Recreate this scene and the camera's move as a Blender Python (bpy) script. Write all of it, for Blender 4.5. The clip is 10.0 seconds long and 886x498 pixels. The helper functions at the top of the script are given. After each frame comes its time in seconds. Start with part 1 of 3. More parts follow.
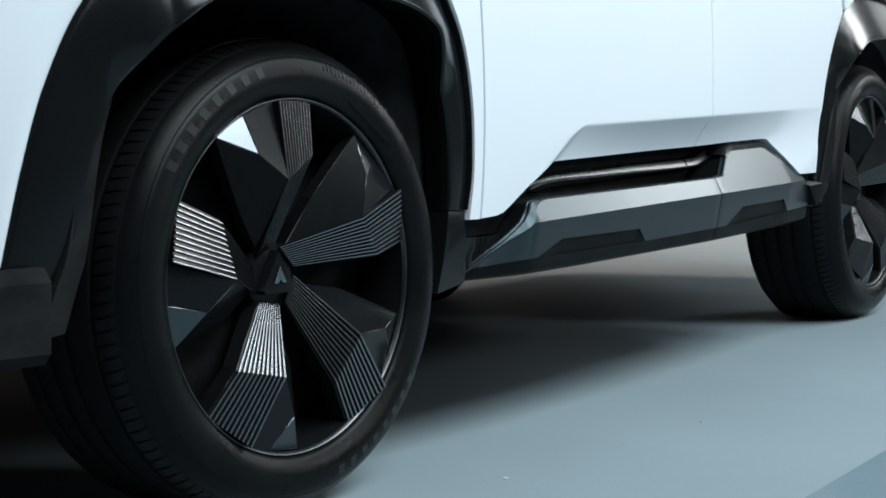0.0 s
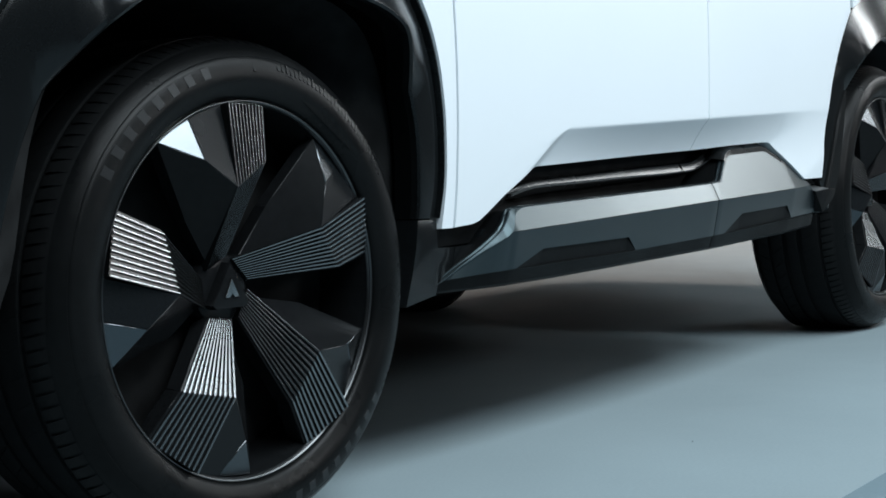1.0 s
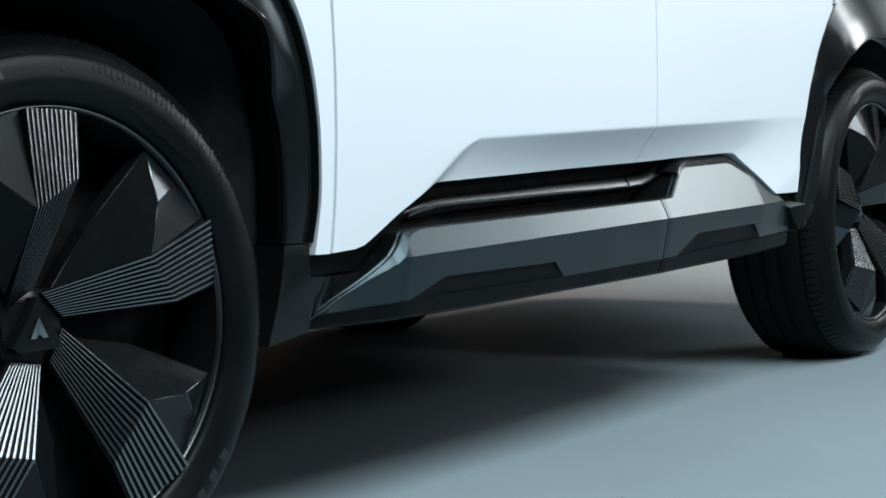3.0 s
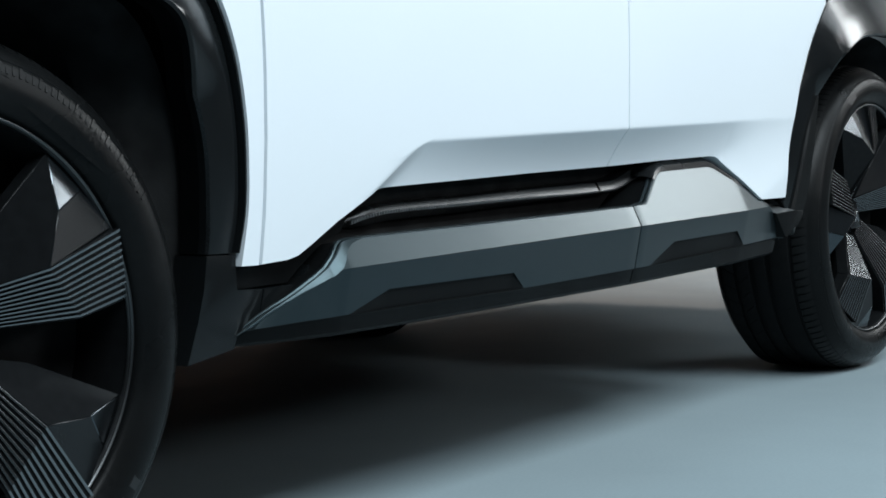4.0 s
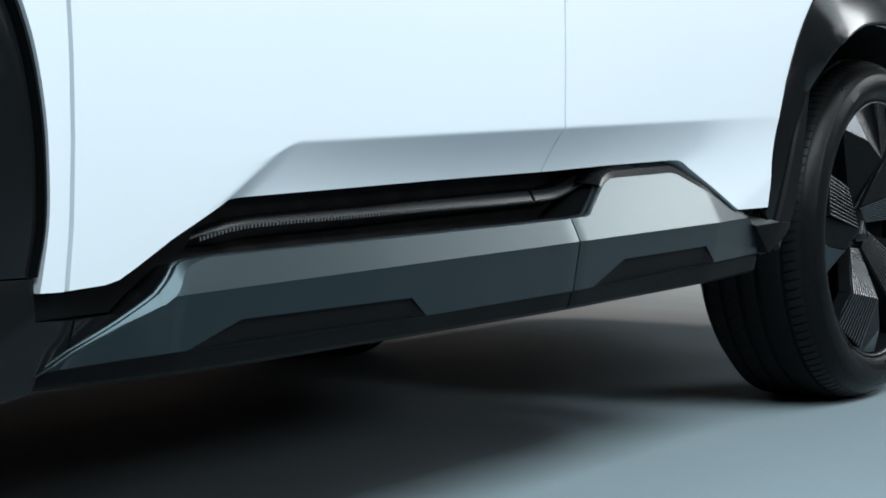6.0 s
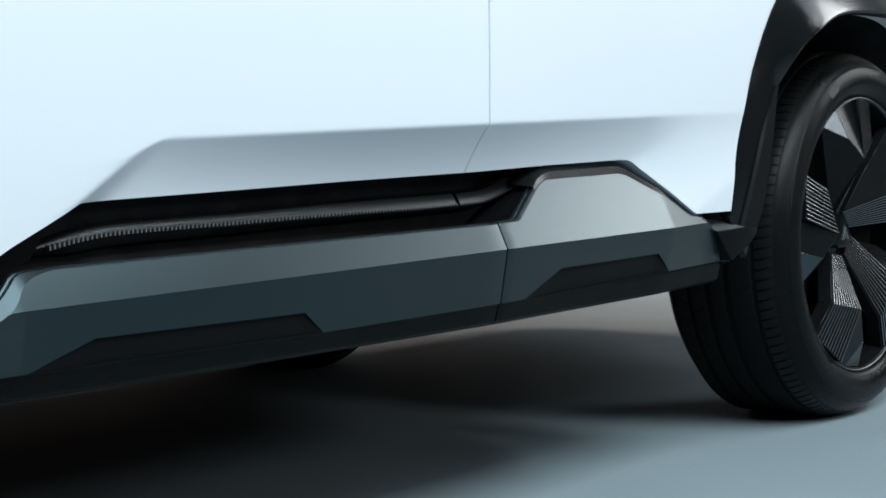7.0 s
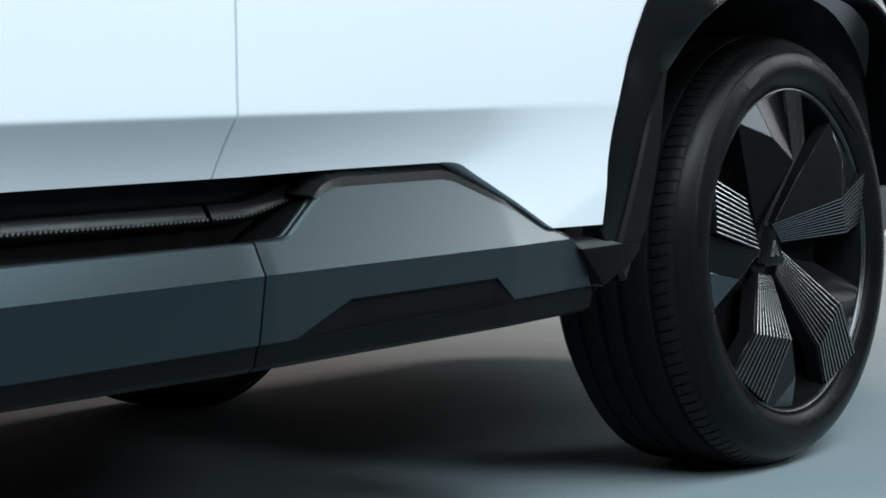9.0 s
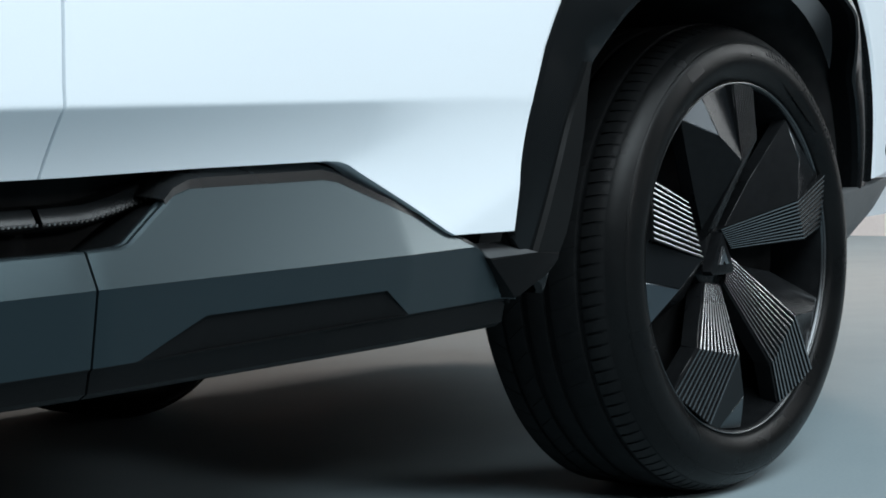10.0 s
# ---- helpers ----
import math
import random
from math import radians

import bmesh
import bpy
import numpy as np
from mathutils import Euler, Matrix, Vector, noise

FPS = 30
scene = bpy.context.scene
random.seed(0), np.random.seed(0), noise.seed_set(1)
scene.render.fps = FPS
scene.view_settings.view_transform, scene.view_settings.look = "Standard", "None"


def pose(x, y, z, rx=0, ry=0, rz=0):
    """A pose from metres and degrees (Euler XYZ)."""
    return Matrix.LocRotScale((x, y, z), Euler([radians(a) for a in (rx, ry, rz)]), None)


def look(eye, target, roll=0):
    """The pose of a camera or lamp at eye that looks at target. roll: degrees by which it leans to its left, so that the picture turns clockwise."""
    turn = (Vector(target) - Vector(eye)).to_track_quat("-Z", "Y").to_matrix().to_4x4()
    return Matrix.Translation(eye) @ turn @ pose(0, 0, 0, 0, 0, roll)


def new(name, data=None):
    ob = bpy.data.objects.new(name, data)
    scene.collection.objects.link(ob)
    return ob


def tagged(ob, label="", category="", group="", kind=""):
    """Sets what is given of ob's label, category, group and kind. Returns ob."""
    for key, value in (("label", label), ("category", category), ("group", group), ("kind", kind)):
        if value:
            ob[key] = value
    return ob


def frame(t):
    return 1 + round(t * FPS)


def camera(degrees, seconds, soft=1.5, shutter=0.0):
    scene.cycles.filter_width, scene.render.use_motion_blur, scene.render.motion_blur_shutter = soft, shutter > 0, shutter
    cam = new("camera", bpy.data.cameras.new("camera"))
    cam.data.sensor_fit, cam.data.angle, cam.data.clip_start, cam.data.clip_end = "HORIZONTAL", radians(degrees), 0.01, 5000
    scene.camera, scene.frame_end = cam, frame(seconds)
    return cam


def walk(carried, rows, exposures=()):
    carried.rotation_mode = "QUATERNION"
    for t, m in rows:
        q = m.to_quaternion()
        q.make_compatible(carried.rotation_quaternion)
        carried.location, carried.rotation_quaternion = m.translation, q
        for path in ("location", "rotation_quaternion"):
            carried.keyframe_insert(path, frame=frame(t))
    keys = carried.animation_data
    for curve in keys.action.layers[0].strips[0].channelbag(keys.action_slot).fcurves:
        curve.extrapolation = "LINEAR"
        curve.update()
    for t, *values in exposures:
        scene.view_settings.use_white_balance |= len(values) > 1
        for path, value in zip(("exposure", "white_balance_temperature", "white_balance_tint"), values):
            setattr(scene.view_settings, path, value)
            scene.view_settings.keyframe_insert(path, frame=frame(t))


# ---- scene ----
cam = camera(29.0, 10.0, soft=1.7)
PATH = [
    (0.0, -2.1266, -1.5651, 0.6052, 85.708, 1.405, -58.655),
    (0.5, -2.0347, -1.5632, 0.6007, 85.817, 1.543, -58.124),
    (1.0, -1.9310, -1.5635, 0.5995, 85.907, 1.599, -57.627),
    (1.5, -1.8174, -1.5614, 0.6014, 85.941, 1.521, -57.204),
    (2.0, -1.6978, -1.5584, 0.6045, 85.950, 1.445, -56.848),
    (2.5, -1.5765, -1.5532, 0.6039, 85.999, 1.403, -56.534),
    (3.0, -1.4600, -1.5505, 0.6036, 86.030, 1.389, -56.196),
    (4.5, -1.1354, -1.5443, 0.6122, 85.867, 0.978, -54.786),
    (5.0, -1.0184, -1.5361, 0.6111, 85.891, 1.004, -54.181),
    (6.5, -0.6121, -1.4997, 0.5912, 86.166, 1.109, -52.497),
    (7.0, -0.4629, -1.4952, 0.5840, 86.262, 1.245, -51.956),
    (7.5, -0.3067, -1.4875, 0.5772, 86.358, 1.409, -51.441),
    (8.0, -0.1375, -1.4773, 0.5682, 86.522, 1.608, -50.905),
    (8.5, 0.0105, -1.4618, 0.5564, 86.782, 1.889, -50.522),
    (9.0, 0.1532, -1.4402, 0.5509, 86.886, 1.924, -50.241),
    (9.5, 0.2879, -1.4207, 0.5483, 86.885, 1.899, -50.042),
    (10.0, 0.4253, -1.4067, 0.5519, 86.690, 1.535, -49.760),
]
walk(cam, [(t, pose(x, y, z, rx, ry, rz)) for t, x, y, z, rx, ry, rz in PATH])

# ---- light ----
world = bpy.data.worlds.new("studio_air")
scene.world = world
world.use_nodes = True
world.node_tree.nodes["Background"].inputs[0].default_value = (0.55, 0.75, 1.0, 1)
world.node_tree.nodes["Background"].inputs[1].default_value = 0.004
scene.view_settings.exposure = 0.0


# All lamps are out of view; only the key and wall_lamp are inferred, others added.
LAMP_LABEL = {"softbox": "unseen softbox panel placed to light the scene", "wall": "unseen lamp placed at the studio wall", "backdrop": "unseen strip light added to brighten the white back wall"}


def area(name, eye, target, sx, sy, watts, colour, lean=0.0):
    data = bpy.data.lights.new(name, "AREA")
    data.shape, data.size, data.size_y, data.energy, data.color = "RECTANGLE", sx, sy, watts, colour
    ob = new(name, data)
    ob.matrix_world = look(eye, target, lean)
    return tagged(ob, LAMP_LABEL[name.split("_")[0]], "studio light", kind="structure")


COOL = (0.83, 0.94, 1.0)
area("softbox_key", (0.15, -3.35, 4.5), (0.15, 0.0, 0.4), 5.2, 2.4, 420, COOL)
# Added, unseen: gives the front wheel's lower ribs something bright to reflect.
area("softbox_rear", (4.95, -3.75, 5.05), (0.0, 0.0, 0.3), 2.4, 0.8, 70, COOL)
# Two added, unseen panels that the sill's upper face reflects.
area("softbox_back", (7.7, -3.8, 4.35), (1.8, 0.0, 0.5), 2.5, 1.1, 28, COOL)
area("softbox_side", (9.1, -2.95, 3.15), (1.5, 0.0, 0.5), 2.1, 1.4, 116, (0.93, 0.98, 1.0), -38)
# Added, unseen: makes the highlight on the front wheel's left spoke.
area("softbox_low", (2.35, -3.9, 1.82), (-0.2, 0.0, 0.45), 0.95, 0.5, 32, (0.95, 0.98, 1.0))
# Added, unseen: warm fill for the floor behind the tail.
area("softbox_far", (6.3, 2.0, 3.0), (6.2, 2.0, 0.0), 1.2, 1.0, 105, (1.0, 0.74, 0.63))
# Added, unseen: lights the brown wall so it bounces warmth under the car.
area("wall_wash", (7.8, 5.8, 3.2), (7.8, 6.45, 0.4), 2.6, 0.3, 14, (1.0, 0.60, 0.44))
# Added, unseen: brightens the wall that the wheel ribs reflect.
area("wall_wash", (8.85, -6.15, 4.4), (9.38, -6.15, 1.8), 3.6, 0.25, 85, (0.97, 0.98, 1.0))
# Wall lamps inferred from two small reflections in the front arch.
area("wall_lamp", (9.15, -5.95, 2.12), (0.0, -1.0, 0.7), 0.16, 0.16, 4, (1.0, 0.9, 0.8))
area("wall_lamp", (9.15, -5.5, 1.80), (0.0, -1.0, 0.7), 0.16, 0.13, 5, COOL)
# Added, unseen strip that keeps the white backdrop bright.
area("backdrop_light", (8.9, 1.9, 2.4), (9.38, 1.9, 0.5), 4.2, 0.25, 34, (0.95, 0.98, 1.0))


# ---- materials ----
def material(name, colour, rough=0.5, metal=0.0, grain=0.0, grain_scale=60.0, bump=0.0, bump_scale=300.0,
             coat=0.0, rough_var=0.0, spec=0.5, blotch=0.0, blotch_scale=3.0, tint=(1, 1, 1)):
    m = bpy.data.materials.new(name)
    m.use_nodes = True
    nt = m.node_tree
    b = nt.nodes["Principled BSDF"]
    b.inputs["Base Color"].default_value = (*colour, 1)
    b.inputs["Roughness"].default_value = rough
    b.inputs["Metallic"].default_value = metal
    b.inputs["Coat Weight"].default_value = coat
    b.inputs["Coat Roughness"].default_value = 0.03
    b.inputs["Specular IOR Level"].default_value = spec
    b.inputs["Specular Tint"].default_value = (*tint, 1)
    co = nt.nodes.new("ShaderNodeTexCoord")

    def tex(scale, detail=4.0):
        n = nt.nodes.new("ShaderNodeTexNoise")
        n.inputs["Scale"].default_value, n.inputs["Detail"].default_value = scale, detail
        nt.links.new(co.outputs["Object"], n.inputs["Vector"])
        return n.outputs["Fac"]

    def ranged(fac, lo, hi):
        n = nt.nodes.new("ShaderNodeMapRange")
        n.inputs["From Min"].default_value, n.inputs["From Max"].default_value = 0.3, 0.7
        n.inputs["To Min"].default_value, n.inputs["To Max"].default_value = lo, hi
        nt.links.new(fac, n.inputs["Value"])
        return n.outputs["Result"]

    if grain or blotch:
        fine = ranged(tex(grain_scale), 1 - grain, 1 + grain)
        wide = ranged(tex(blotch_scale, 2.0), 1 - blotch, 1 + blotch)
        mul = nt.nodes.new("ShaderNodeMath")
        mul.operation = "MULTIPLY"
        nt.links.new(fine, mul.inputs[0])
        nt.links.new(wide, mul.inputs[1])
        mix = nt.nodes.new("ShaderNodeVectorMath")
        mix.operation = "SCALE"
        mix.inputs[0].default_value = colour
        nt.links.new(mul.outputs[0], mix.inputs["Scale"])
        nt.links.new(mix.outputs[0], b.inputs["Base Color"])
    if rough_var:
        nt.links.new(ranged(tex(7.0), max(0.02, rough - rough_var), rough + rough_var), b.inputs["Roughness"])
    if bump:
        bp = nt.nodes.new("ShaderNodeBump")
        bp.inputs["Strength"].default_value, bp.inputs["Distance"].default_value = bump, 0.001
        nt.links.new(tex(bump_scale, 3.0), bp.inputs["Height"])
        nt.links.new(bp.outputs["Normal"], b.inputs["Normal"])
    return m


WHITE = material("white_paint", (0.66, 0.71, 0.75), 0.48, spec=0.35, grain=0.012, grain_scale=900, blotch=0.015, blotch_scale=1.5)
GREY = material("graphite_paint", (0.006, 0.0085, 0.0100), 0.28, spec=0.54, tint=(0.65, 0.91, 1.0), grain=0.02, grain_scale=300)
GLOSS = material("gloss_black", (0.0056, 0.0067, 0.0074), 0.17, spec=0.24, grain=0.05, grain_scale=300, rough_var=0.012)
PLASTIC = material("black_plastic", (0.0048, 0.0053, 0.0057), 0.40, spec=0.05, grain=0.15, grain_scale=300, bump=0.25, bump_scale=1400, rough_var=0.08)
DARK = material("dark_liner", (0.0150, 0.0155, 0.0160), 0.8, spec=0.02, grain=0.3, grain_scale=20, bump=0.3, bump_scale=200)
RUBBER = material("tyre_rubber", (0.0042, 0.0047, 0.0050), 0.31, spec=0.115, grain=0.18, grain_scale=90, bump=0.25, bump_scale=900, rough_var=0.10, blotch=0.15, blotch_scale=8)
TREAD = material("tread_rubber", (0.0075, 0.0082, 0.0087), 0.55, spec=0.06, grain=0.18, grain_scale=90, bump=0.3, bump_scale=900, rough_var=0.10)
RIM = material("rim_black", (0.0072, 0.0079, 0.0086), 0.15, spec=0.11, grain=0.15, grain_scale=80, rough_var=0.04)
BLADE = material("rim_graphite", (0.006, 0.007, 0.008), 0.26, spec=0.25, grain=0.10, grain_scale=900, rough_var=0.05)
MACHINED = material("machined_alloy", (0.235, 0.244, 0.253), 0.25, metal=1.0, grain=0.03, grain_scale=700, rough_var=0.03)
GRIP = material("bare_grip_metal", (0.50, 0.51, 0.52), 0.30, metal=1.0, grain=0.10, grain_scale=300)
SILVER = material("satin_silver", (0.125, 0.136, 0.146), 0.24, metal=1.0, grain=0.05, grain_scale=400, rough_var=0.05)
LIP = material("rim_edge", (0.105, 0.110, 0.114), 0.34, metal=1.0, grain=0.08, grain_scale=500, rough_var=0.05)
SHOULDER = material("shoulder_rubber", (0.0065, 0.0071, 0.0075), 0.36, spec=0.12, grain=0.18, grain_scale=90, bump=0.25, bump_scale=900, rough_var=0.08)
ARCHGREY = material("moulded_grey_plastic", (0.0056, 0.0064, 0.0068), 0.42, spec=0.08, grain=0.10, grain_scale=400, bump=0.2, bump_scale=1300, rough_var=0.05)
SATIN = material("satin_black", (0.008, 0.0086, 0.009), 0.26, spec=0.26, grain=0.06, grain_scale=500, rough_var=0.03)
LETTER = material("raised_lettering", (0.0135, 0.0145, 0.0155), 0.34, spec=0.25, grain=0.2, grain_scale=120)
GLASS_BLACK = material("tinted_glass", (0.01, 0.012, 0.014), 0.05, grain=0.05, grain_scale=5)
FLOOR = material("grey_floor", (0.250, 0.312, 0.338), 0.62, spec=0.012, grain=0.03, grain_scale=160, bump=0.05, bump_scale=350, rough_var=0.07, blotch=0.03, blotch_scale=1.7)
SHEET = material("glossy_sheet", (0.19, 0.27, 0.31), 0.25, spec=0.4, grain=0.03, grain_scale=120, blotch=0.04, blotch_scale=2)
BUMPER = material("grey_plastic", (0.075, 0.08, 0.083), 0.45, spec=0.3, grain=0.08, grain_scale=300, bump=0.15, bump_scale=900, rough_var=0.05)
WALLW = material("white_wall", (0.86, 0.88, 0.89), 0.7, grain=0.02, grain_scale=50, blotch=0.02, blotch_scale=1.0)
WALLB = material("warm_bounce_wall", (0.11, 0.068, 0.054), 0.8, grain=0.06, grain_scale=30, blotch=0.05, blotch_scale=1.5)
WALLD = material("dark_enclosure", (0.085, 0.090, 0.095), 0.9, grain=0.2, grain_scale=30, blotch=0.1, blotch_scale=2)


# ---- mesh helpers ----
def mesh_object(name, verts, faces, mat, parent=None, label="", smooth=30.0):
    me = bpy.data.meshes.new(name)
    me.from_pydata([tuple(v) for v in verts], [], faces)
    bm = bmesh.new()
    bm.from_mesh(me)
    bmesh.ops.remove_doubles(bm, verts=bm.verts, dist=1e-5)
    bmesh.ops.recalc_face_normals(bm, faces=bm.faces)
    for f in bm.faces:
        f.smooth = smooth > 0
    for e in bm.edges:
        if len(e.link_faces) == 2 and e.calc_face_angle(0) > radians(smooth):
            e.smooth = False
    bm.to_mesh(me)
    bm.free()
    me.materials.append(mat)
    ob = new(name, me)
    if parent:
        ob.parent = parent
    if label:
        tagged(ob, label)
    return ob


def grid_faces(rows, cols, base=0, closed=False, flip=False):
    out = []
    for i in range(rows - 1):
        for j in range(cols if closed else cols - 1):
            k = (j + 1) % cols
            f = (base + i * cols + j, base + i * cols + k, base + (i + 1) * cols + k, base + (i + 1) * cols + j)
            out.append(f[::-1] if flip else f)
    return out


def slab(name, grid, shift, mat, parent=None, label="", smooth=30.0):
    """A curved panel: a grid of points and the same grid moved by shift, closed round its border."""
    rows, cols = len(grid), len(grid[0])
    front = [Vector(p) for r in grid for p in r]
    n = len(front)
    verts = front + [p + Vector(shift) for p in front]
    faces = grid_faces(rows, cols) + grid_faces(rows, cols, n, flip=True)
    ring = [j for j in range(cols)] + [i * cols + cols - 1 for i in range(1, rows)]
    ring += [(rows - 1) * cols + j for j in range(cols - 2, -1, -1)] + [i * cols for i in range(rows - 2, 0, -1)]
    for a, b in zip(ring, ring[1:] + ring[:1]):
        faces.append((a, b, b + n, a + n))
    return mesh_object(name, verts, faces, mat, parent, label, smooth)


def knots(table, smooth=False):
    xs, ys = [p[0] for p in table], [p[1] for p in table]

    def at(x):
        if not smooth:
            return float(np.interp(x, xs, ys))
        k = 0.04
        return float(sum(w * np.interp(x + d * k, xs, ys) for d, w in ((-2, .1), (-1, .2), (0, .4), (1, .2), (2, .1))))
    return at


def resample(pts, n):
    """n points evenly spaced on a smooth line through pts."""
    pts = [np.array(p, float) for p in pts]
    ext = [2 * pts[0] - pts[1]] + pts + [2 * pts[-1] - pts[-2]]
    fine = []
    for a, b, c, d in zip(ext, ext[1:], ext[2:], ext[3:]):
        for t in np.linspace(0, 1, 24, endpoint=False):
            fine.append(0.5 * (2 * b + (c - a) * t + (2 * a - 5 * b + 4 * c - d) * t * t + (3 * b - a - 3 * c + d) * t ** 3))
    fine.append(pts[-1])
    fine = np.array(fine)
    s = np.concatenate([[0], np.cumsum(np.linalg.norm(np.diff(fine, axis=0), axis=1))])
    return [np.array([np.interp(q, s, fine[:, k]) for k in range(fine.shape[1])]) for q in np.linspace(0, s[-1], n)]


def prism(name, outline, depth0, depth1, mat, parent=None, label="", place=None, bevel=0.0):
    """A flat outline (u, v) between two depths, with bevelled front edges; place(u, v, d) gives the point."""
    bm = bmesh.new()
    put = place or (lambda u, v, d: (u, d, v))
    a = [bm.verts.new(put(u, v, depth0)) for u, v in outline]
    b = [bm.verts.new(put(u, v, depth1)) for u, v in outline]
    face = bm.faces.new(a)
    bm.faces.new(b[::-1])
    for i in range(len(a)):
        j = (i + 1) % len(a)
        bm.faces.new((a[j], a[i], b[i], b[j]))
    if bevel:
        bmesh.ops.bevel(bm, geom=list(face.edges), offset=bevel, segments=2, affect="EDGES", profile=0.6)
    bmesh.ops.recalc_face_normals(bm, faces=bm.faces)
    for f in bm.faces:
        f.smooth = True
    for e in bm.edges:
        if len(e.link_faces) == 2 and e.calc_face_angle(0) > radians(24):
            e.smooth = False
    me = bpy.data.meshes.new(name)
    bm.to_mesh(me)
    bm.free()
    me.materials.append(mat)
    ob = new(name, me)
    if parent:
        ob.parent = parent
    if label:
        tagged(ob, label)
    return ob


# ---- the studio ----
def block(name, x0, x1, y0, y1, z0, z1, mat, label, category):
    v = [(x, y, z) for z in (z0, z1) for x, y in ((x0, y0), (x1, y0), (x1, y1), (x0, y1))]
    f = [(3, 2, 1, 0), (4, 5, 6, 7), (0, 1, 5, 4), (1, 2, 6, 5), (2, 3, 7, 6), (3, 0, 4, 7)]
    return tagged(mesh_object(name, v, f, mat, smooth=0), label, category, kind="structure")


block("floor", -7, 9.4, -8, 9, -0.2, 0, FLOOR, "smooth blue-grey painted studio floor", "floor")
# Unseen stretch of the back wall, darkened to cut bounced light.
block("wall_back", 9.4, 9.6, -8, -0.7, 0, 5.5, WALLD, "unseen dark part of the back wall that cuts bounced light", "wall")
block("wall_backdrop", 9.4, 9.6, -0.7, 9, 0, 5.5, WALLW, "plain white studio backdrop wall behind the car", "wall")
block("wall_low", 9.2, 9.3, -8, -3.4, 0, 1.35, WALLD, "low dark partition in front of the white wall", "wall")
block("floor_sheet", -5, 8, -7.8, -.664, 0, .005, SHEET, "thin glossy teal-grey sheet laid on the floor", "floor")
# Unseen wall, added in brown to tint the light bounced under the car.
block("wall_far", -7, 9.4, 6.5, 6.7, 0, 5.5, WALLB, "unseen side wall, brown to bounce warm light", "wall")
# Added enclosure, out of view; its dark tone sets ambient bounce and reflections.
block("wall_near", -7, 9.2, -8.2, -8, 0, 5.5, WALLD, "unseen dark wall added to close the studio", "wall")
block("wall_front", -7.2, -7, -8, 9, 0, 5.5, WALLD, "unseen dark wall added to close the studio", "wall")
block("ceiling", -7.2, 9.4, -8.2, 9.2, 5.5, 5.7, WALLD, "unseen dark ceiling added to close the studio", "ceiling")

# ---- the car ----
car = tagged(new("car"), "white electric concept car with black wheel arches and graphite sills", "car")

side = knots([(-1.1, .40), (-0.9, .24), (-.7, .10), (-.55, .045), (-.42, .012), (-.25, -.018), (0, -.034), (.3, -.040), (.5, -.042),
              (.75, -.066), (1.0, -.083), (1.4, -.102), (2.1, -.104), (2.35, -.104), (2.6, -.092), (2.85, -.068), (3.1, -.04),
              (3.35, .0), (3.6, .06), (3.75, .14)], True)


def body_y(x, z):
    """The outer skin of the painted side."""
    return side(x) + 0.10 * (z - 0.68) ** 2 + 0.35 * max(0.0, z - 0.9) ** 2


F_OUT = [(.4665, .4475), (.478, .50), (.480, .56), (.476, .633), (.459, .718), (.425, .79), (.36, .862), (.22, .912), (0, .925),
         (-.22, .905), (-.35, .85), (-.435, .765), (-.492, .66), (-.525, .56), (-.545, .48), (-.556, .43)]
F_IN = [(.4075, .4495), (.411, .49), (.405, .60), (.369, .70), (.315, .762), (.20, .797), (0, .805),
        (-.16, .80), (-.267, .765), (-.359, .679), (-.40, .61), (-.425, .54), (-.452, .44), (-.478, .39), (-.506, .355)]
R_OUT = [(2.108, .448), (2.125, .53), (2.150, .617), (2.177, .68), (2.214, .74), (2.27, .806), (2.337, .864), (2.42, .90), (2.55, .925), (2.77, .93),
         (2.96, .92), (3.08, .885), (3.17, .82), (3.235, .74), (3.268, .65), (3.275, .56), (3.268, .48)]
R_IN = [(2.180, .365), (2.197, .40), (2.213, .437), (2.256, .595), (2.298, .68), (2.352, .742), (2.42, .776), (2.52, .796), (2.75, .804),
        (2.95, .80), (3.06, .77), (3.14, .71), (3.19, .63), (3.21, .56), (3.215, .50), (3.205, .44), (3.19, .40)]
N_ARCH = 96


def arch(outer, inner, label):
    o, i = resample(outer, N_ARCH), resample(inner, N_ARCH)
    section = ((0.0, 0.028), (0.0, 0.004), (0.05, 0.003), (0.09, 0.016), (0.11, 0.0125), (0.14, 0.0110), (0.17, 0.0105), (0.50, 0.0090),
               (0.90, 0.0070), (0.96, 0.0078), (1.0, 0.012), (1.0, 0.045))
    grid = []
    for w, d in section:
        row = []
        for a, b in zip(o, i):
            x, z = a + (b - a) * w
            flare = .05 * max(0.0, w - .15) * min(1.0, max(0.0, (z - .66) / .10))
            row.append((x, body_y(x, z) + d - flare, z))
        grid.append(row)
    return slab("wheel_arch", grid, (0, 0.012, 0), GLOSS, car, label, 22)


arch(F_OUT, F_IN, "gloss black faceted wheel arch cladding")
arch(R_OUT, R_IN, "gloss black faceted wheel arch cladding")


def liner(inner, cx):
    grid = []
    for d, kx, kz, foot in ((.03, 1.03, 1.03, .335), (.05, .90, 1.02, .335), (.10, .80, .99, .335), (.30, .74, .97, .335), (.44, .74, .97, .335)):
        low = [(inner[0][0], foot)] + inner[1:-1] + [(inner[-1][0], foot)]
        grid.append([(cx + (x - cx) * kx, d, .37 + (z - .37) * kz) for x, z in resample(low, 48)])
    grid.append([(cx + (x - cx) * .02, .44, z) for x, _, z in grid[-1]])
    return slab("wheel_liner", grid, (0, 0.01, 0), DARK, car, "matt black wheel well liner")


liner([(.352, .306), (.378, .354), (.400, .42)] + F_IN[1:], 0.0)
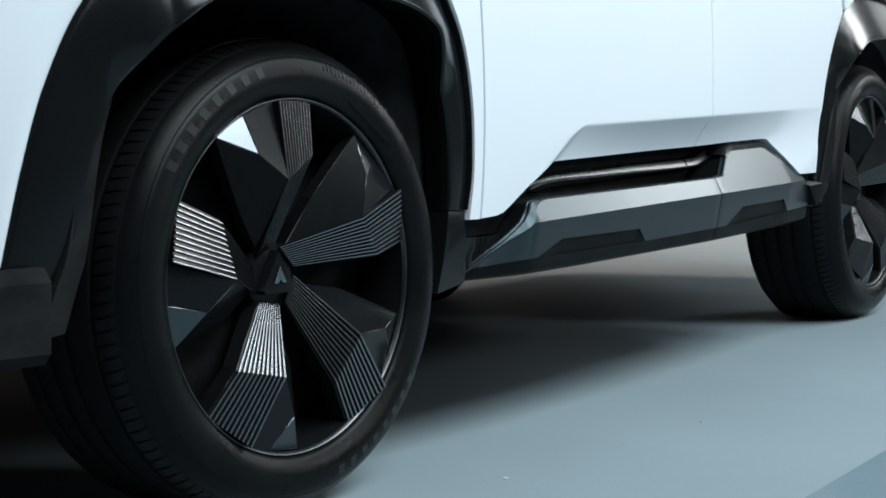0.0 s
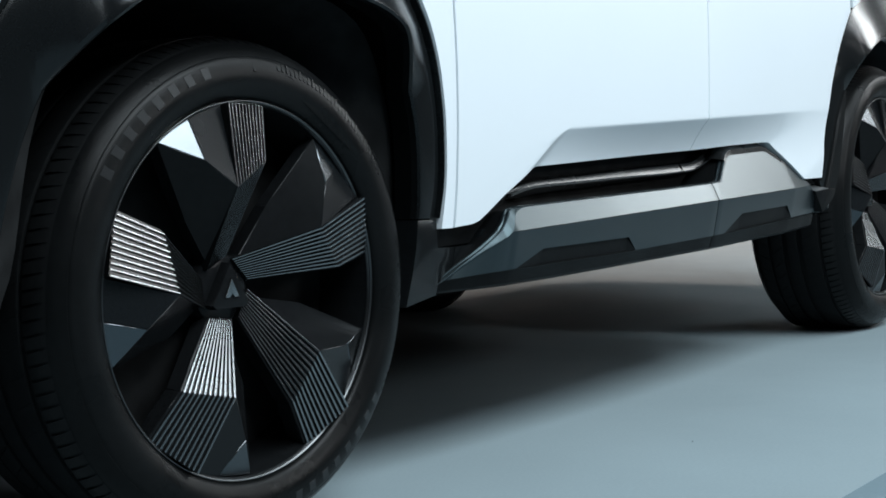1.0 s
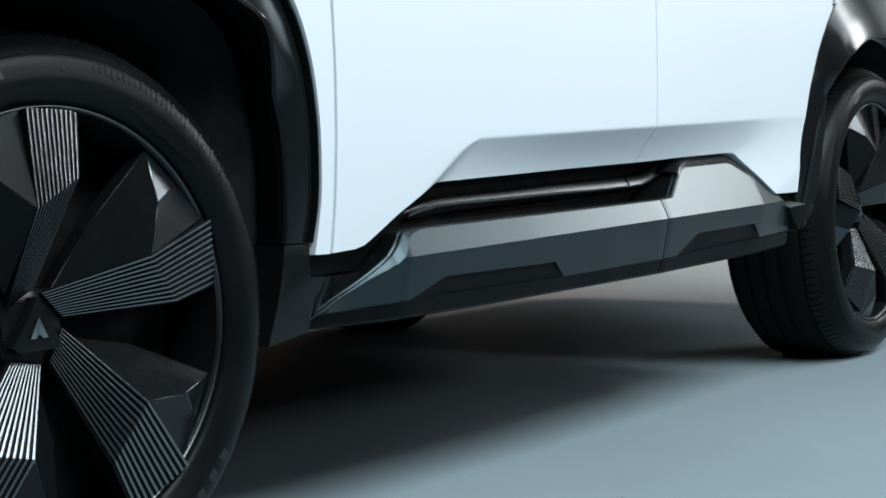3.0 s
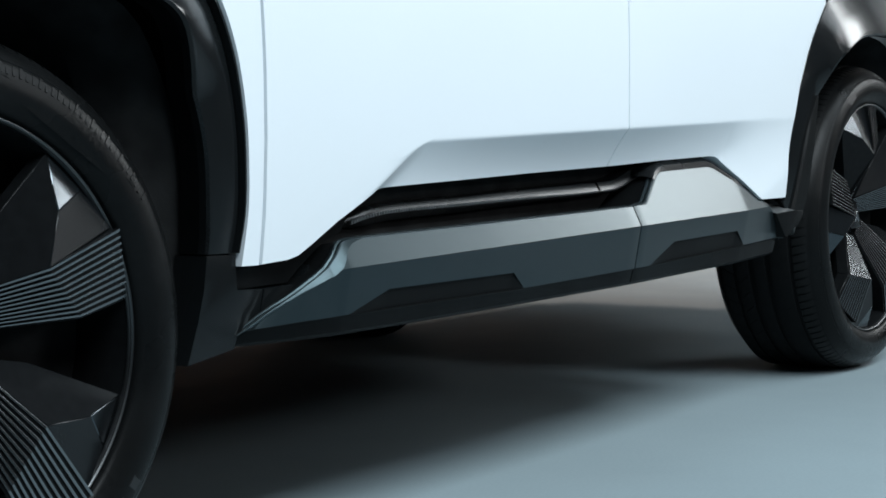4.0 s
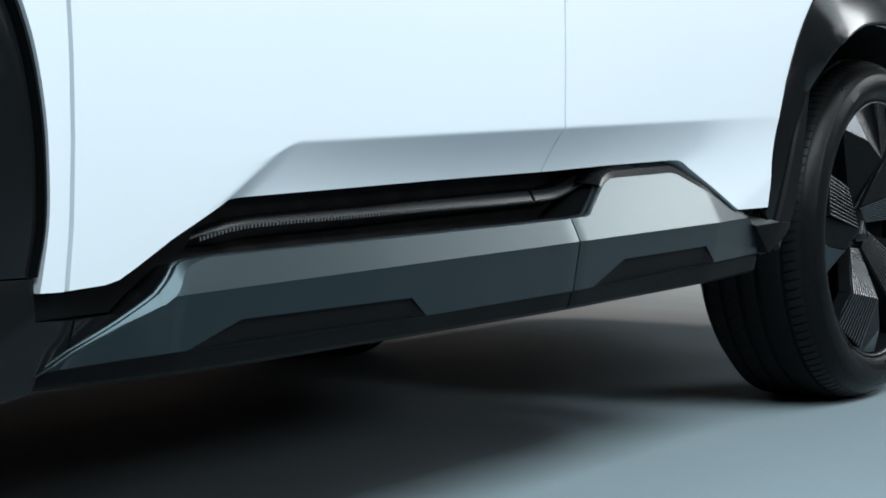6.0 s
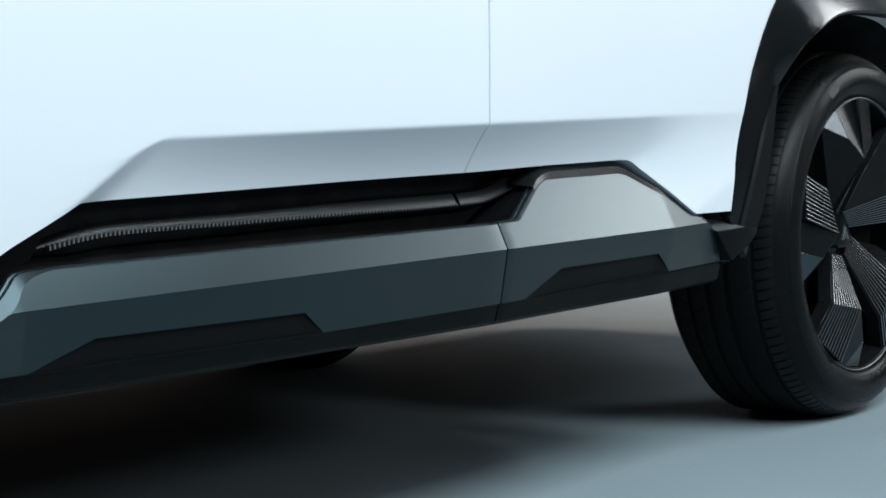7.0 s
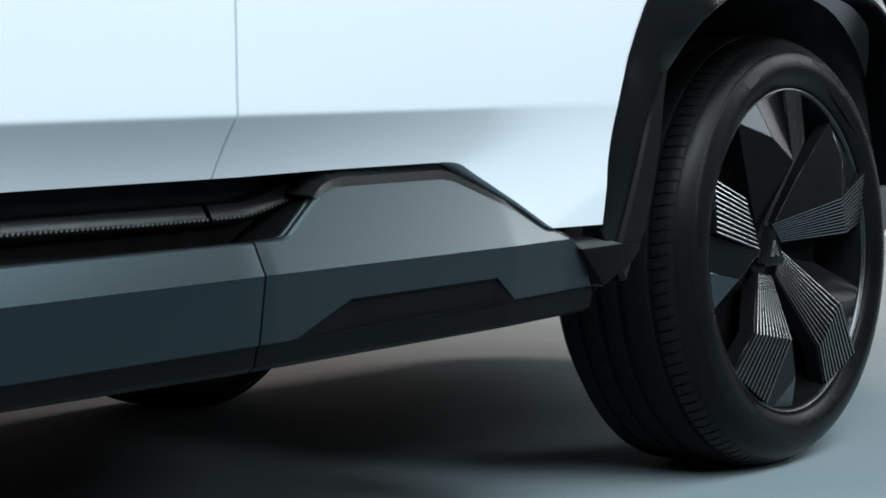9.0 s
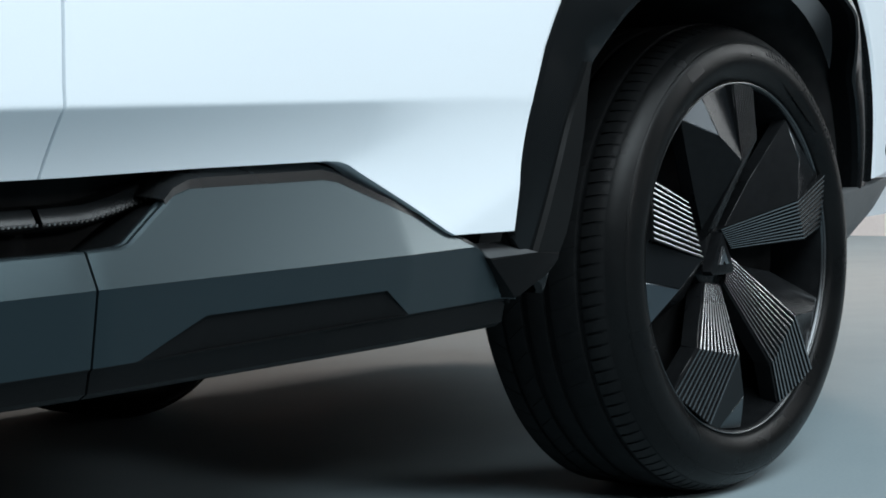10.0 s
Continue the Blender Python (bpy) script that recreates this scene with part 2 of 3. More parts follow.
liner(R_IN, 2.773)


# Painted panels round the arches.
def round_panel(name, outer, border, label, lo=0, hi=N_ARCH):
    o = resample(outer, N_ARCH)[lo:hi]
    bpts = [np.array(p, float) for p in border]
    s = np.concatenate([[0], np.cumsum([np.linalg.norm(q - p) for p, q in zip(bpts, bpts[1:])])])
    b = [np.array([np.interp(q, s, [p[k] for p in bpts]) for k in (0, 1)]) for q in np.linspace(0, s[-1], len(o))]
    grid = []
    for w in (0, .02, .05, .12, .2, .3, .4, .5, .6, .7, .8, .9, .96, .985, 1.0):
        row = []
        for p, q in zip(o, b):
            x, z = p + (q - p) * w
            d = 0.006 if w in (0, 1.0) else 0.0
            row.append((x, body_y(x, z) + d, z))
        grid.append(row)
    return slab(name, grid, (0, 0.02, 0), WHITE, car, label, 40)


round_panel("front_fender", [(.4655, .4300)] + F_OUT[1:], [(.4995, .429), (.5065, .50), (.5105, .6), (.5115, .7), (.5095, .8), (.5065, 1.08), (-.3, 1.08), (-.9, 1.02), (-.98, .80), (-.98, .43)],
            "white painted front fender panel")
round_panel("rear_quarter_panel", R_OUT, [(2.345, .872), (2.30, 1.08), (2.8, 1.08), (3.5, 1.06), (3.66, .8), (3.66, .53)],
            "white painted rear quarter panel", 35)

# Doors: the lower edge climbs over the sill, with an undercut below a soft crease.
DOOR_LOW = knots([(.49, .428), (.555, .4315), (.575, .436), (.60, .449), (.653, .479), (.741, .521), (.765, .5215), (1.0, .526), (1.19, .530), (1.46, .5345),
                  (1.61, .539), (1.80, .5425), (1.822, .5415), (1.836, .5375), (1.85, .530), (1.925, .487), (1.978, .4545), (1.99, .4495), (2.13, .4485)])
CREASE = knots([(.70, .583), (.86, .589), (1.44, .601), (2.05, .613)])


def soft(v, k):
    return 0.5 * (v + math.sqrt(v * v + k * k))


TAPER = knots([(.7, .80), (1.2, .76), (1.5, .66), (1.85, .46), (2.1, .40)])


def door_y(x, z):
    base = body_y(x, z)
    zc, zl = CREASE(x), min(DOOR_LOW(x), 0.545)
    full = TAPER(x) * max(0.0, -0.030 - base)
    below = soft(zc - z, 0.0015)
    u = below / max(0.03, zc - min(zl, .528))
    deep = full * min(1.12, u * (1 + .35 * (1 - min(1.0, u))))
    # the crease turns down along the slanted front edge
    dl = ((x - .736) * .55 - (z - .5205) * .835)
    e = 1.25 * soft(dl, 0.004)
    h = max(0.0, 0.016 - abs(deep - e)) / 0.016
    deep = min(deep, e) - h * h * 0.004
    # it fades out on a diagonal towards the rear arch
    dr = (1.84 - x) * .371 + (z - .545) * .929
    w = min(1.0, 1 + (dr - soft(dr, .010)) / .14)
    w = soft(w, .05) if w > -.2 else 0.0
    return base + max(0.0, deep) * min(1.0, w)


def door(name, x0, x1, label, lead, edge):
    xs = sorted(set([round(x, 4) for x in np.linspace(x0, x1, 110)] +
                    [round(x, 4) for a, b in ((.545, .90), (1.80, 1.86), (1.86, 1.90), (1.90, 2.10)) for x in np.arange(a, b, .002 if a == 1.86 else .005) if x0 < x < x1] + [x0 + (.003 if x0 < 1 else .0012), x1 - (.0012 if x1 < 1.5 else .003)]))
    ts = np.concatenate([[0, .004], np.linspace(.015, 1, 44)])
    grid = []
    for k in range(len(ts) + 12):
        row = []
        for x in xs:
            zl, zc = DOOR_LOW(x), CREASE(x) + .03
            z = zl + (zc - zl) * ts[k] if k < len(ts) else zc + (1.08 - zc) * (k - len(ts) + 1) / 12
            xx = x
            if x < lead[0]:
                xx = lead[0] - (lead[0] - x) * (lead[0] - lead[1](z)) / (lead[0] - x0)
            if x > edge[0]:
                xx = edge[0] + (x - edge[0]) * (edge[1](z) - edge[0]) / (x1 - edge[0])
            d = 0.005 if (x in (xs[0], xs[-1]) or k == 0) else 0.0
            d = 0.002 if (x == xs[0] and x0 > 1) or (x == xs[-1] and x1 < 1.5) else d
            row.append((xx, door_y(xx, z) + d, z))
        grid.append(row)
    return slab(name, grid, (0, 0.025, 0), WHITE, car, label, 50)


FRONT_SEAM = knots([(.429, .5025), (.50, .5095), (.6, .5135), (.7, .5145), (.8, .5125), (1.08, .5095)])
MID_SEAM = knots([(.53, 1.4245), (.545, 1.4252), (.56, 1.4253), (.578, 1.4246), (.592, 1.4237), (.62, 1.423), (1.08, 1.436)])
door("front_door", .507, 1.42, "white painted front door with undercut lower crease", (.56, FRONT_SEAM), (1.36, lambda z: MID_SEAM(z) - .0008))
ARCH_EDGE = knots([(.44, 2.106), (.53, 2.124), (.617, 2.149), (.68, 2.176), (.74, 2.213), (.806, 2.269), (.864, 2.336), (1.08, 2.296)])
door("rear_door", 1.424, 2.12, "white painted rear door with undercut lower crease", (1.50, lambda z: MID_SEAM(z) + .0008), (2.02, lambda z: ARCH_EDGE(z) - .001))

# Sill: graphite panels with a folded face, black pockets and a black lower lip.
TOP = knots([(.46, .3375), (.501, .3635), (.55, .3865), (.595, .409), (.615, .4193), (.632, .434), (.648, .449), (.655, .4525), (.668, .4548), (.695, .4562), (1.30, .4625), (1.445, .4645), (1.486, .4665), (1.499, .4695), (1.548, .499),
             (1.578, .516), (1.600, .5215), (1.80, .5245), (1.822, .521), (2.043, .431), (2.085, .40), (2.119, .365)])
MID = knots([(.408, .410), (.592, .412), (.645, .415), (1.0, .421), (1.446, .428), (2.0, .4335), (2.2, .4345)])
LOW = knots([(.46, .3365), (.49, .3415), (.575, .3455), (.65, .3475), (.80, .3475), (1.09, .347), (1.49, .352), (1.91, .362), (2.10, .364), (2.119, .362)])
BOT = knots([(.40, .319), (.60, .318), (.80, .3175), (1.08, .319), (1.45, .321), (2.0, .326), (2.12, .327)])
POCKET = knots([(.40, 0), (.655, 0), (.74, 1), (1.056, 1), (1.092, 0), (1.50, 0), (1.588, 1), (1.864, 1), (1.908, 0), (2.2, 0)])
POCKET_TOP = knots([(.6, .378), (1.06, .3755), (1.5, .390), (1.9, .394)])
MID_Y = knots([(.46, -.031), (.50, -.046), (.545, -.0575), (.60, -.072), (.645, -.080), (1.0, -.096), (1.446, -.112), (1.9, -.108), (2.119, -.088)])


CHAMFER = knots([(.46, .0003), (.50, .0008), (.52, .0014), (.56, .0038), (.60, .0092), (.622, .0120), (.635, .0138), (.648, .0128), (.655, .0112), (.668, .0068), (.685, .0036), (.70, .0025), (1.475, .0025), (1.50, .004), (1.585, .004), (1.605, .003), (2.2, .003)])


LEAN = knots([(.48, .42), (.55, .50), (.59, .62), (.62, .82), (.66, .84), (.70, .62)])


def edge_line(x):
    """The lower edge of the bevel that runs along the top contour."""
    slope = (TOP(x + .003) - TOP(x - .003)) / .006
    return TOP(x) - CHAMFER(x) * math.sqrt(1 + slope * slope)


def sill(x0, x1, label):
    xs = sorted(set([round(float(x), 4) for x in np.linspace(x0, x1, 60)] +
                    [x for x in (.501, .52, .55, .56, .595, .615, .622, .632, .635, .648, .655, .668, .685, .695, .74, 1.056, 1.092, 1.486, 1.499, 1.548, 1.578, 1.588, 1.600, 1.80, 1.822, 1.864, 1.908, 2.043, 2.085) if x0 < x < x1]))
    rows = {k: [] for k in ("ledge", "back", "t0", "t", "c", "m0", "m1", "m2", "p", "pi", "li", "l", "b0", "b0b", "b", "u")}
    for x in xs:
        t, c, low, bot, my = TOP(x), edge_line(x), LOW(x), BOT(x), MID_Y(x)
        m = max(low + .001, min(MID(x), c - .0004))
        cy = my + .46 * max(0, c - m)
        ty = cy + LEAN(x) * CHAMFER(x)
        pk = low + max(.0006, POCKET(x) * max(0, POCKET_TOP(x) - low))
        ly = my + .014
        py = my + .014 * (m - pk) / max(.004, m - low)
        inset = .004 * POCKET(x)
        end = .0012 if x in (xs[0], xs[-1]) else 0
        put = lambda key, y, z: rows[key].append((x, y + end, z))
        put("ledge", .006, t - .012)
        put("back", ty + .0075, t - .0035)
        put("t0", ty + .003, t)
        put("t", ty, t - min(.0008, .2 * CHAMFER(x)))
        put("c", cy, c)
        put("m0", my + (cy - my) * .10, m + (c - m) * .10)
        put("m1", my, m)
        put("m2", my + .0005, m - min(.004, (m - pk) * .3))
        put("p", py, pk)
        put("pi", py + inset, pk - .0003)
        put("li", ly + inset, low + .0003)
        put("l", ly, low)
        put("b0", ly + .004, low - .003)
        put("b0b", ly + .010, bot + .006)
        put("b", ly + .020, bot)
        put("u", ly + .060, bot + .001)
    s = slab("sill_panel", [rows[k] for k in ("back", "t0", "t", "c", "m0", "m1", "m2", "p")], (0, .01, 0), GREY, car, label, 6)
    # Added black strip; closes the gap behind the sill so no light leaks through.
    slab("sill_gap_filler", [rows["ledge"], [(x, y + .001, z - .001) for x, y, z in rows["back"]]], (0, 0, -.004), PLASTIC, car, "black filler added behind the sill edge against light leaks", 30)
    slab("sill_pocket", [rows[k] for k in ("p", "pi", "li", "l")], (0, .01, 0), PLASTIC, car, "recessed black trapezoid pocket in sill", 12)
    slab("sill_lip", [rows[k] for k in ("l", "b0", "b0b", "b", "u")], (0, .01, .002), PLASTIC, car, "black lower lip of sill", 40)
    return s


sill(.46, 1.4440, "graphite painted sill with bevelled front edge")
sill(1.4470, 2.119, "graphite painted sill end that kicks up")

# Black recess behind the step, and its step bar with a row of small grips.
prism("sill_recess", [(.44, .33), (.44, .46), (.60, .50), (.75, .56), (1.9, .57), (2.08, .46), (2.12, .45), (2.12, .34)], .004, .05, DARK, car, "black recessed panel above the sill")
prism("sill_front_trim", [(.466, .3975), (.466, .4275), (.56, .4285), (.60, .442), (.742, .516), (.70, .46), (.66, .45), (.60, .415), (.58, .398)], -.019, .02, PLASTIC, car, "black trim below the door", bevel=.001)
prism("arch_foot", [(.4085, .4475), (.4650, .4455), (.4645, .3970), (.5190, .3955), (.5095, .3620), (.480, .345), (.4625, .3360), (.4560, .3195), (.366, .308), (.388, .359), (.402, .405)], -.0270, .03, GLOSS, car,
      "dark foot of the front wheel arch", bevel=.0012)
prism("sill_front_panel", [(.5210, .3955), (.5112, .3610), (.506, .345), (.62, .355), (.62, .42), (.60, .40), (.588, .3950)], -.0270, .02, GLOSS, car, "dark filler panel in front of the sill", bevel=.0012)

BAR = [(.675, .461), (.70, .470), (.74, .479), (.79, .4865), (.85, .490), (1.03, .4925), (1.2, .4965), (1.438, .5005)]


FACE = knots([(.66, .18), (.80, .25), (1.05, .45), (1.35, 1.0), (1.9, 1.0)])


def bar(line, name, label):
    pts = resample(line, 60)
    grid = [[] for _ in range(9)]
    for k, (x, z) in enumerate(pts):
        w = min(1.0, k / 8 + .05) if name == "step_bar" else 1.0
        q = FACE(x)
        fy, fz = -.0095 - .0065 * q, .002 - .011 * q
        ring = ((.02, .006), (-.003, .0055), (-.008, .004), (-.0095, .002), (fy, fz), (fy - .0012, fz - .003), (fy + .0005, fz - .010 + .004 * q), (-.004, -.019), (.02, -.020))
        for row, (dy, dz) in zip(grid, ring):
            row.append((x, -.004 - .012 * min(1, max(0, x - .7)) + dy * w, z + dz * w))
    return slab(name, grid, (0, .004, .001), SATIN, car, label, 25)


bar(BAR, "step_bar", "gloss black step bar in the sill recess")
RISE = [(1.446, .5005), (1.48, .5015), (1.502, .503), (1.531, .509), (1.561, .517), (1.599, .525), (1.63, .532), (1.66, .536), (1.75, .5385), (1.84, .540)]
bar(RISE, "step_bar_end", "gloss black rising end of the step bar")


def top_trim():
    """Black band that edges the kicked-up part of the sill and thins out down its rear slope."""
    thick = knots([(1.56, .004), (1.585, .010), (1.62, .0165), (1.80, .0175), (1.83, .015), (1.91, .0105), (2.006, .005), (2.04, .003)])
    xs = sorted(set([round(float(x), 4) for x in np.linspace(1.562, 2.038, 60)] + [1.578, 1.6, 1.8, 1.822]))
    rows = [[], [], [], [], []]
    for x in xs:
        t, m = TOP(x), min(MID(x), edge_line(x))
        y = MID_Y(x) + .46 * max(0, edge_line(x) - m) + .62 * CHAMFER(x) - .0015
        for row, (dy, dz) in zip(rows, ((.012, -.004), (0, -.0025), (.0025, thick(x) * .5), (.014, thick(x) * .95), (.05, thick(x) + .003))):
            row.append((x, y + dy, t + dz))
    return slab("sill_top_trim", rows, (0, .004, -.001), SATIN, car, "satin black trim edging the kicked-up sill", 30)


top_trim()


def grips():
    verts, faces = [], []
    for x, z in resample(BAR, 118)[9:] + resample(RISE, 62)[1:29]:
        q = FACE(x)
        h, b = .0040 - .0021 * q, len(verts)
        c = Vector((x, -.004 - .012 * min(1, max(0, x - .7)) - .0095 - .0065 * q, z + .002 - .011 * q - h - .0005))
        for dx, dy, dz in ((-.0021, .004, -h), (.0021, .004, -h), (.0021, .004, h), (-.0021, .004, h),
                           (-.0011, -.0022, -h * .7), (.0011, -.0022, -h * .7), (.0011, -.0022, h * .6), (-.0011, -.0022, h * .6)):
            verts.append(c + Vector((dx, dy, dz)))
        faces += [tuple(b + i for i in q4) for q4 in ((4, 5, 6, 7), (0, 1, 5, 4), (1, 2, 6, 5), (2, 3, 7, 6), (3, 0, 4, 7), (3, 2, 1, 0))]
    ob = mesh_object("grip_strip", verts, faces, GRIP, car, "row of small raised grips along the step", 0)
    return tagged(ob, kind="stuff")


grips()

# Foot of the rear arch behind the sill.
def rear_foot():
    low = [(2.050, .419), (2.147, .4195), (2.195, .4175), (2.192, .408), (2.178, .397), (2.160, .388), (2.140, .381), (2.105, .370), (2.100, .3655)]
    prism("arch_foot", low, -.101, .02, PLASTIC, car, "dark plastic foot of the rear wheel arch", bevel=.003)
    grid = []
    for w in (0, .08, .5, 1.0):
        row = []
        for (x0, z0), (x1, z1) in (((2.052, .4185), (2.060, .4345)), ((2.085, .419), (2.082, .4345)), ((2.118, .4195), (2.104, .4345)), ((2.149, .420), (2.124, .4345))):
            row.append((x0 + (x1 - x0) * w, -.1005 + .042 * w, z0 + (z1 - z0) * w))
        grid.append(row)
    # Lighter grey than the foot's front: light on the upward face, put into colour.
    slab("arch_foot_top", grid, (0, .02, -.004), BUMPER, car, "sloping top of the rear arch foot, coloured grey for the light on it", 20)

    # the lower leg of the arch carries a grey facet that widens downwards
    leg = []
    for w in (0.0, .12, .55, 1.0):
        row = []
        for (x0, z0), (x1, z1) in (((2.149, .4195), (2.196, .416)), ((2.160, .444), (2.211, .440)), ((2.172, .470), (2.222, .470)), ((2.196, .526), (2.238, .526)), ((2.216, .574), (2.250, .575)), ((2.240, .622), (2.258, .622)), ((2.263, .662), (2.268, .662))):
            x, z = x0 + (x1 - x0) * w, z0 + (z1 - z0) * w
            row.append((x, body_y(x, z) + (.006, .001, -.0005, -.002)[(0.0, .12, .55, 1.0).index(w)], z))
        leg.append(row)
    slab("arch_leg", leg, (0, .02, 0), ARCHGREY, car, "dark grey facet on the arch leg", 25)


rear_foot()

# Lower front and rear corners, floor pan, core and cabin.
def corner(name, x_list, z0, z1, mat, label, push=0.0):
    grid = []
    for w, d in ((0, .03), (0, 0), (.12, -.012), (.85, -.018), (1, -.006), (1, .05)):
        grid.append([(x, side(x) + d + push, z0 + (z1 - z0) * w) for x in x_list])
    return slab(name, grid, (0, .02, 0), mat, car, label, 30)


corner("front_bumper_corner", list(np.linspace(-.51, -1.05, 24)), .30, .428, DARK, "black lower front bumper corner")


def rear_corner():
    """Curved grey corner piece that sweeps up behind the rear wheel."""
    xs = np.linspace(3.10, 3.42, 20)
    top = knots([(3.10, .462), (3.25, .468), (3.36, .480), (3.42, .478)])
    low = knots([(3.10, .345), (3.20, .37), (3.30, .41), (3.37, .447), (3.405, .468), (3.42, .476)])
    grid = []
    for w, d in ((1, .06), (1, .004), (.96, -.002), (.6, -.004), (.25, .004), (.04, .022), (0, .034), (0, .08)):
        grid.append([(x, side(x) + .012 + d, low(x) + (top(x) - low(x)) * w) for x in xs])
    return slab("rear_bumper_corner", grid, (0, .02, 0), BUMPER, car, "grey curved lower rear bumper corner", 35)


rear_corner()


def hull(name, rings, mat, label, smooth=35):
    cols = len(rings[0])
    verts = [p for r in rings for p in r]
    faces = grid_faces(len(rings), cols, closed=True)
    faces += [tuple(range(cols))[::-1], tuple((len(rings) - 1) * cols + j for j in range(cols))]
    return mesh_object(name, verts, faces, mat, car, label, smooth)


def box_ring(x, y0, y1, z0, z1):
    return [(x, y0, z0), (x, y1, z0), (x, y1, z1), (x, y0, z1)]


hull("floor_pan", [[(x, a, .325), (x, a + .25, .30), (x, 1.41 - a, .30), (x, 1.66 - a, .325), (x, 1.66 - a, .42), (x, a, .42)] for x, a in ((-.75, .5), (-.42, .36), (.38, .36), (.43, .03), (2.14, .0), (2.24, .27), (3.2, .27), (3.6, .45))], DARK, "black underside of the car")
hull("core", [box_ring(x, a, 1.66 - a, .42, 1.0) for x, a in ((-.9, .46), (.44, .46), (.46, .06), (2.10, .04), (2.3, .46), (3.6, .46))], DARK, "dark inner structure of the car")
hull("far_side", [[(x, 1.55, .45), (x, 1.68 - side(x), .45), (x, 1.70 - side(x), .75), (x, 1.66 - side(x), 1.05), (x, 1.55, 1.05)] for x in np.linspace(-.95, 3.6, 30)], WHITE, "white painted far side of the car")
hull("sill_panel", [[(x, 1.58, .33), (x, 1.74 - a, .315), (x, 1.76 - a, .43), (x, 1.69 - a, .47), (x, 1.58, .47)] for x, a in ((.44, .06), (.64, .02), (1.45, -.01), (2.0, -.01), (2.12, .02))], GREY, "graphite painted sill")
hull("rear_bumper_corner", [[(x, 1.50, z), (x, 1.66 - side(x), z), (x, 1.665 - side(x), .46), (x, 1.50, .46)] for x, z in ((3.15, .33), (3.25, .34), (3.36, .39), (3.5, .44))], BUMPER, "grey curved lower rear bumper corner")
hull("cabin", [[(x, side(x) + .05 + i, 1.06), (x, 1.62 - side(x) - i, 1.06), (x, 1.50 - i, h), (x, .18 + i, h)]
               for x, i, h in ((.1, .02, 1.10), (.9, .04, 1.55), (1.2, .04, 1.66), (2.4, .04, 1.68), (3.2, .05, 1.60), (3.55, .08, 1.12))], GLASS_BLACK, "dark tinted glass cabin")
hull("roof", [[(x, .16 + i, h), (x, 1.52 - i, h), (x, 1.45 - i, h + .06), (x, .23 + i, h + .06)] for x, i, h in ((1.0, .1, 1.60), (1.25, .02, 1.67), (2.4, .02, 1.685), (3.25, .08, 1.60))], WHITE, "white painted roof")
hull("bonnet", [[(x, side(x) + .02, 1.05), (x, 1.66 - side(x), 1.05), (x, 1.40 - side(x), h), (x, .28 + side(x), h)] for x, h in ((-.98, 1.06), (-.6, 1.10), (0, 1.12), (.5, 1.13), (.9, 1.13))], WHITE, "white painted bonnet")
hull("nose", [[(x, a, .45), (x, 1.66 - a, .45), (x, 1.66 - a, 1.05), (x, a, 1.05)] for x, a in ((-1.12, .45), (-1.0, .36), (-.9, .30))], WHITE, "white painted nose of the car")
# Two unseen dark hulls, added to keep light off the floor underneath.
hull("far_skirt_blocker", [[(x, 1.50, .34), (x, 1.66 - side(x), .34), (x, 1.67 - side(x), .447), (x, 1.50, .447)] for x in np.linspace(-.95, 3.6, 30)], DARK, "unseen black skirt added to stop light under the far side")
hull("under_tray_blocker", [[(x, a, .335), (x, b, .335), (x, b, .455), (x, a, .455)] for x, a, b in ((3.4, .55, 1.63), (3.97, .58, 1.60), (4.10, .70, 1.46))], DARK, "unseen black tray added to stop light under the tail")
hull("tail", [[(x, a, .40), (x, a + .3, .458), (x, b, .458), (x, b, 1.08), (x, a, 1.08)] for x, a, b in ((3.5, .12, 1.64), (3.66, .15, 1.64), (3.80, .27, 1.64), (3.98, .44, 1.62), (4.11, .60, 1.48))], WHITE, "white painted tail of the car")

# ---- wheels ----
def polar(r, a):
    return r * math.cos(radians(a)), r * math.sin(radians(a))


def lathe(profile, n, name, mat, parent, label="", smooth=30):
    grid = [[(r * math.cos(2 * math.pi * k / n), d, r * math.sin(2 * math.pi * k / n)) for k in range(n)] for r, d in profile]
    verts = [p for row in grid for p in row]
    faces = grid_faces(len(profile), n, closed=True)
    return mesh_object(name, verts, faces, mat, parent, label, smooth)


def spin(p, k):
    """A point (u, v, d) of the top spoke, turned to spoke k, as wheel coordinates."""
    a = radians(72 * k)
    u, v, d = p
    return (u * math.cos(a) - v * math.sin(a), d, u * math.sin(a) + v * math.cos(a))


HUB_L, HUB_R = (-.036, .030, .050), (.006, .050, .050)
BEND_L, BEND_R = (-.039, .152, -.024), (.043, .188, -.004)
RIM_L, RIM_R = (-.042, .272, -.013), (.052, .269, .007)
W_A, W_B, W_C = (*polar(.270, 126), .010), (*polar(.273, 111.5), .011), (*polar(.214, 116.5), -.018)
D_L = (*polar(.140, 131), .030)
D_HUB = (*polar(.055, 128), .052)


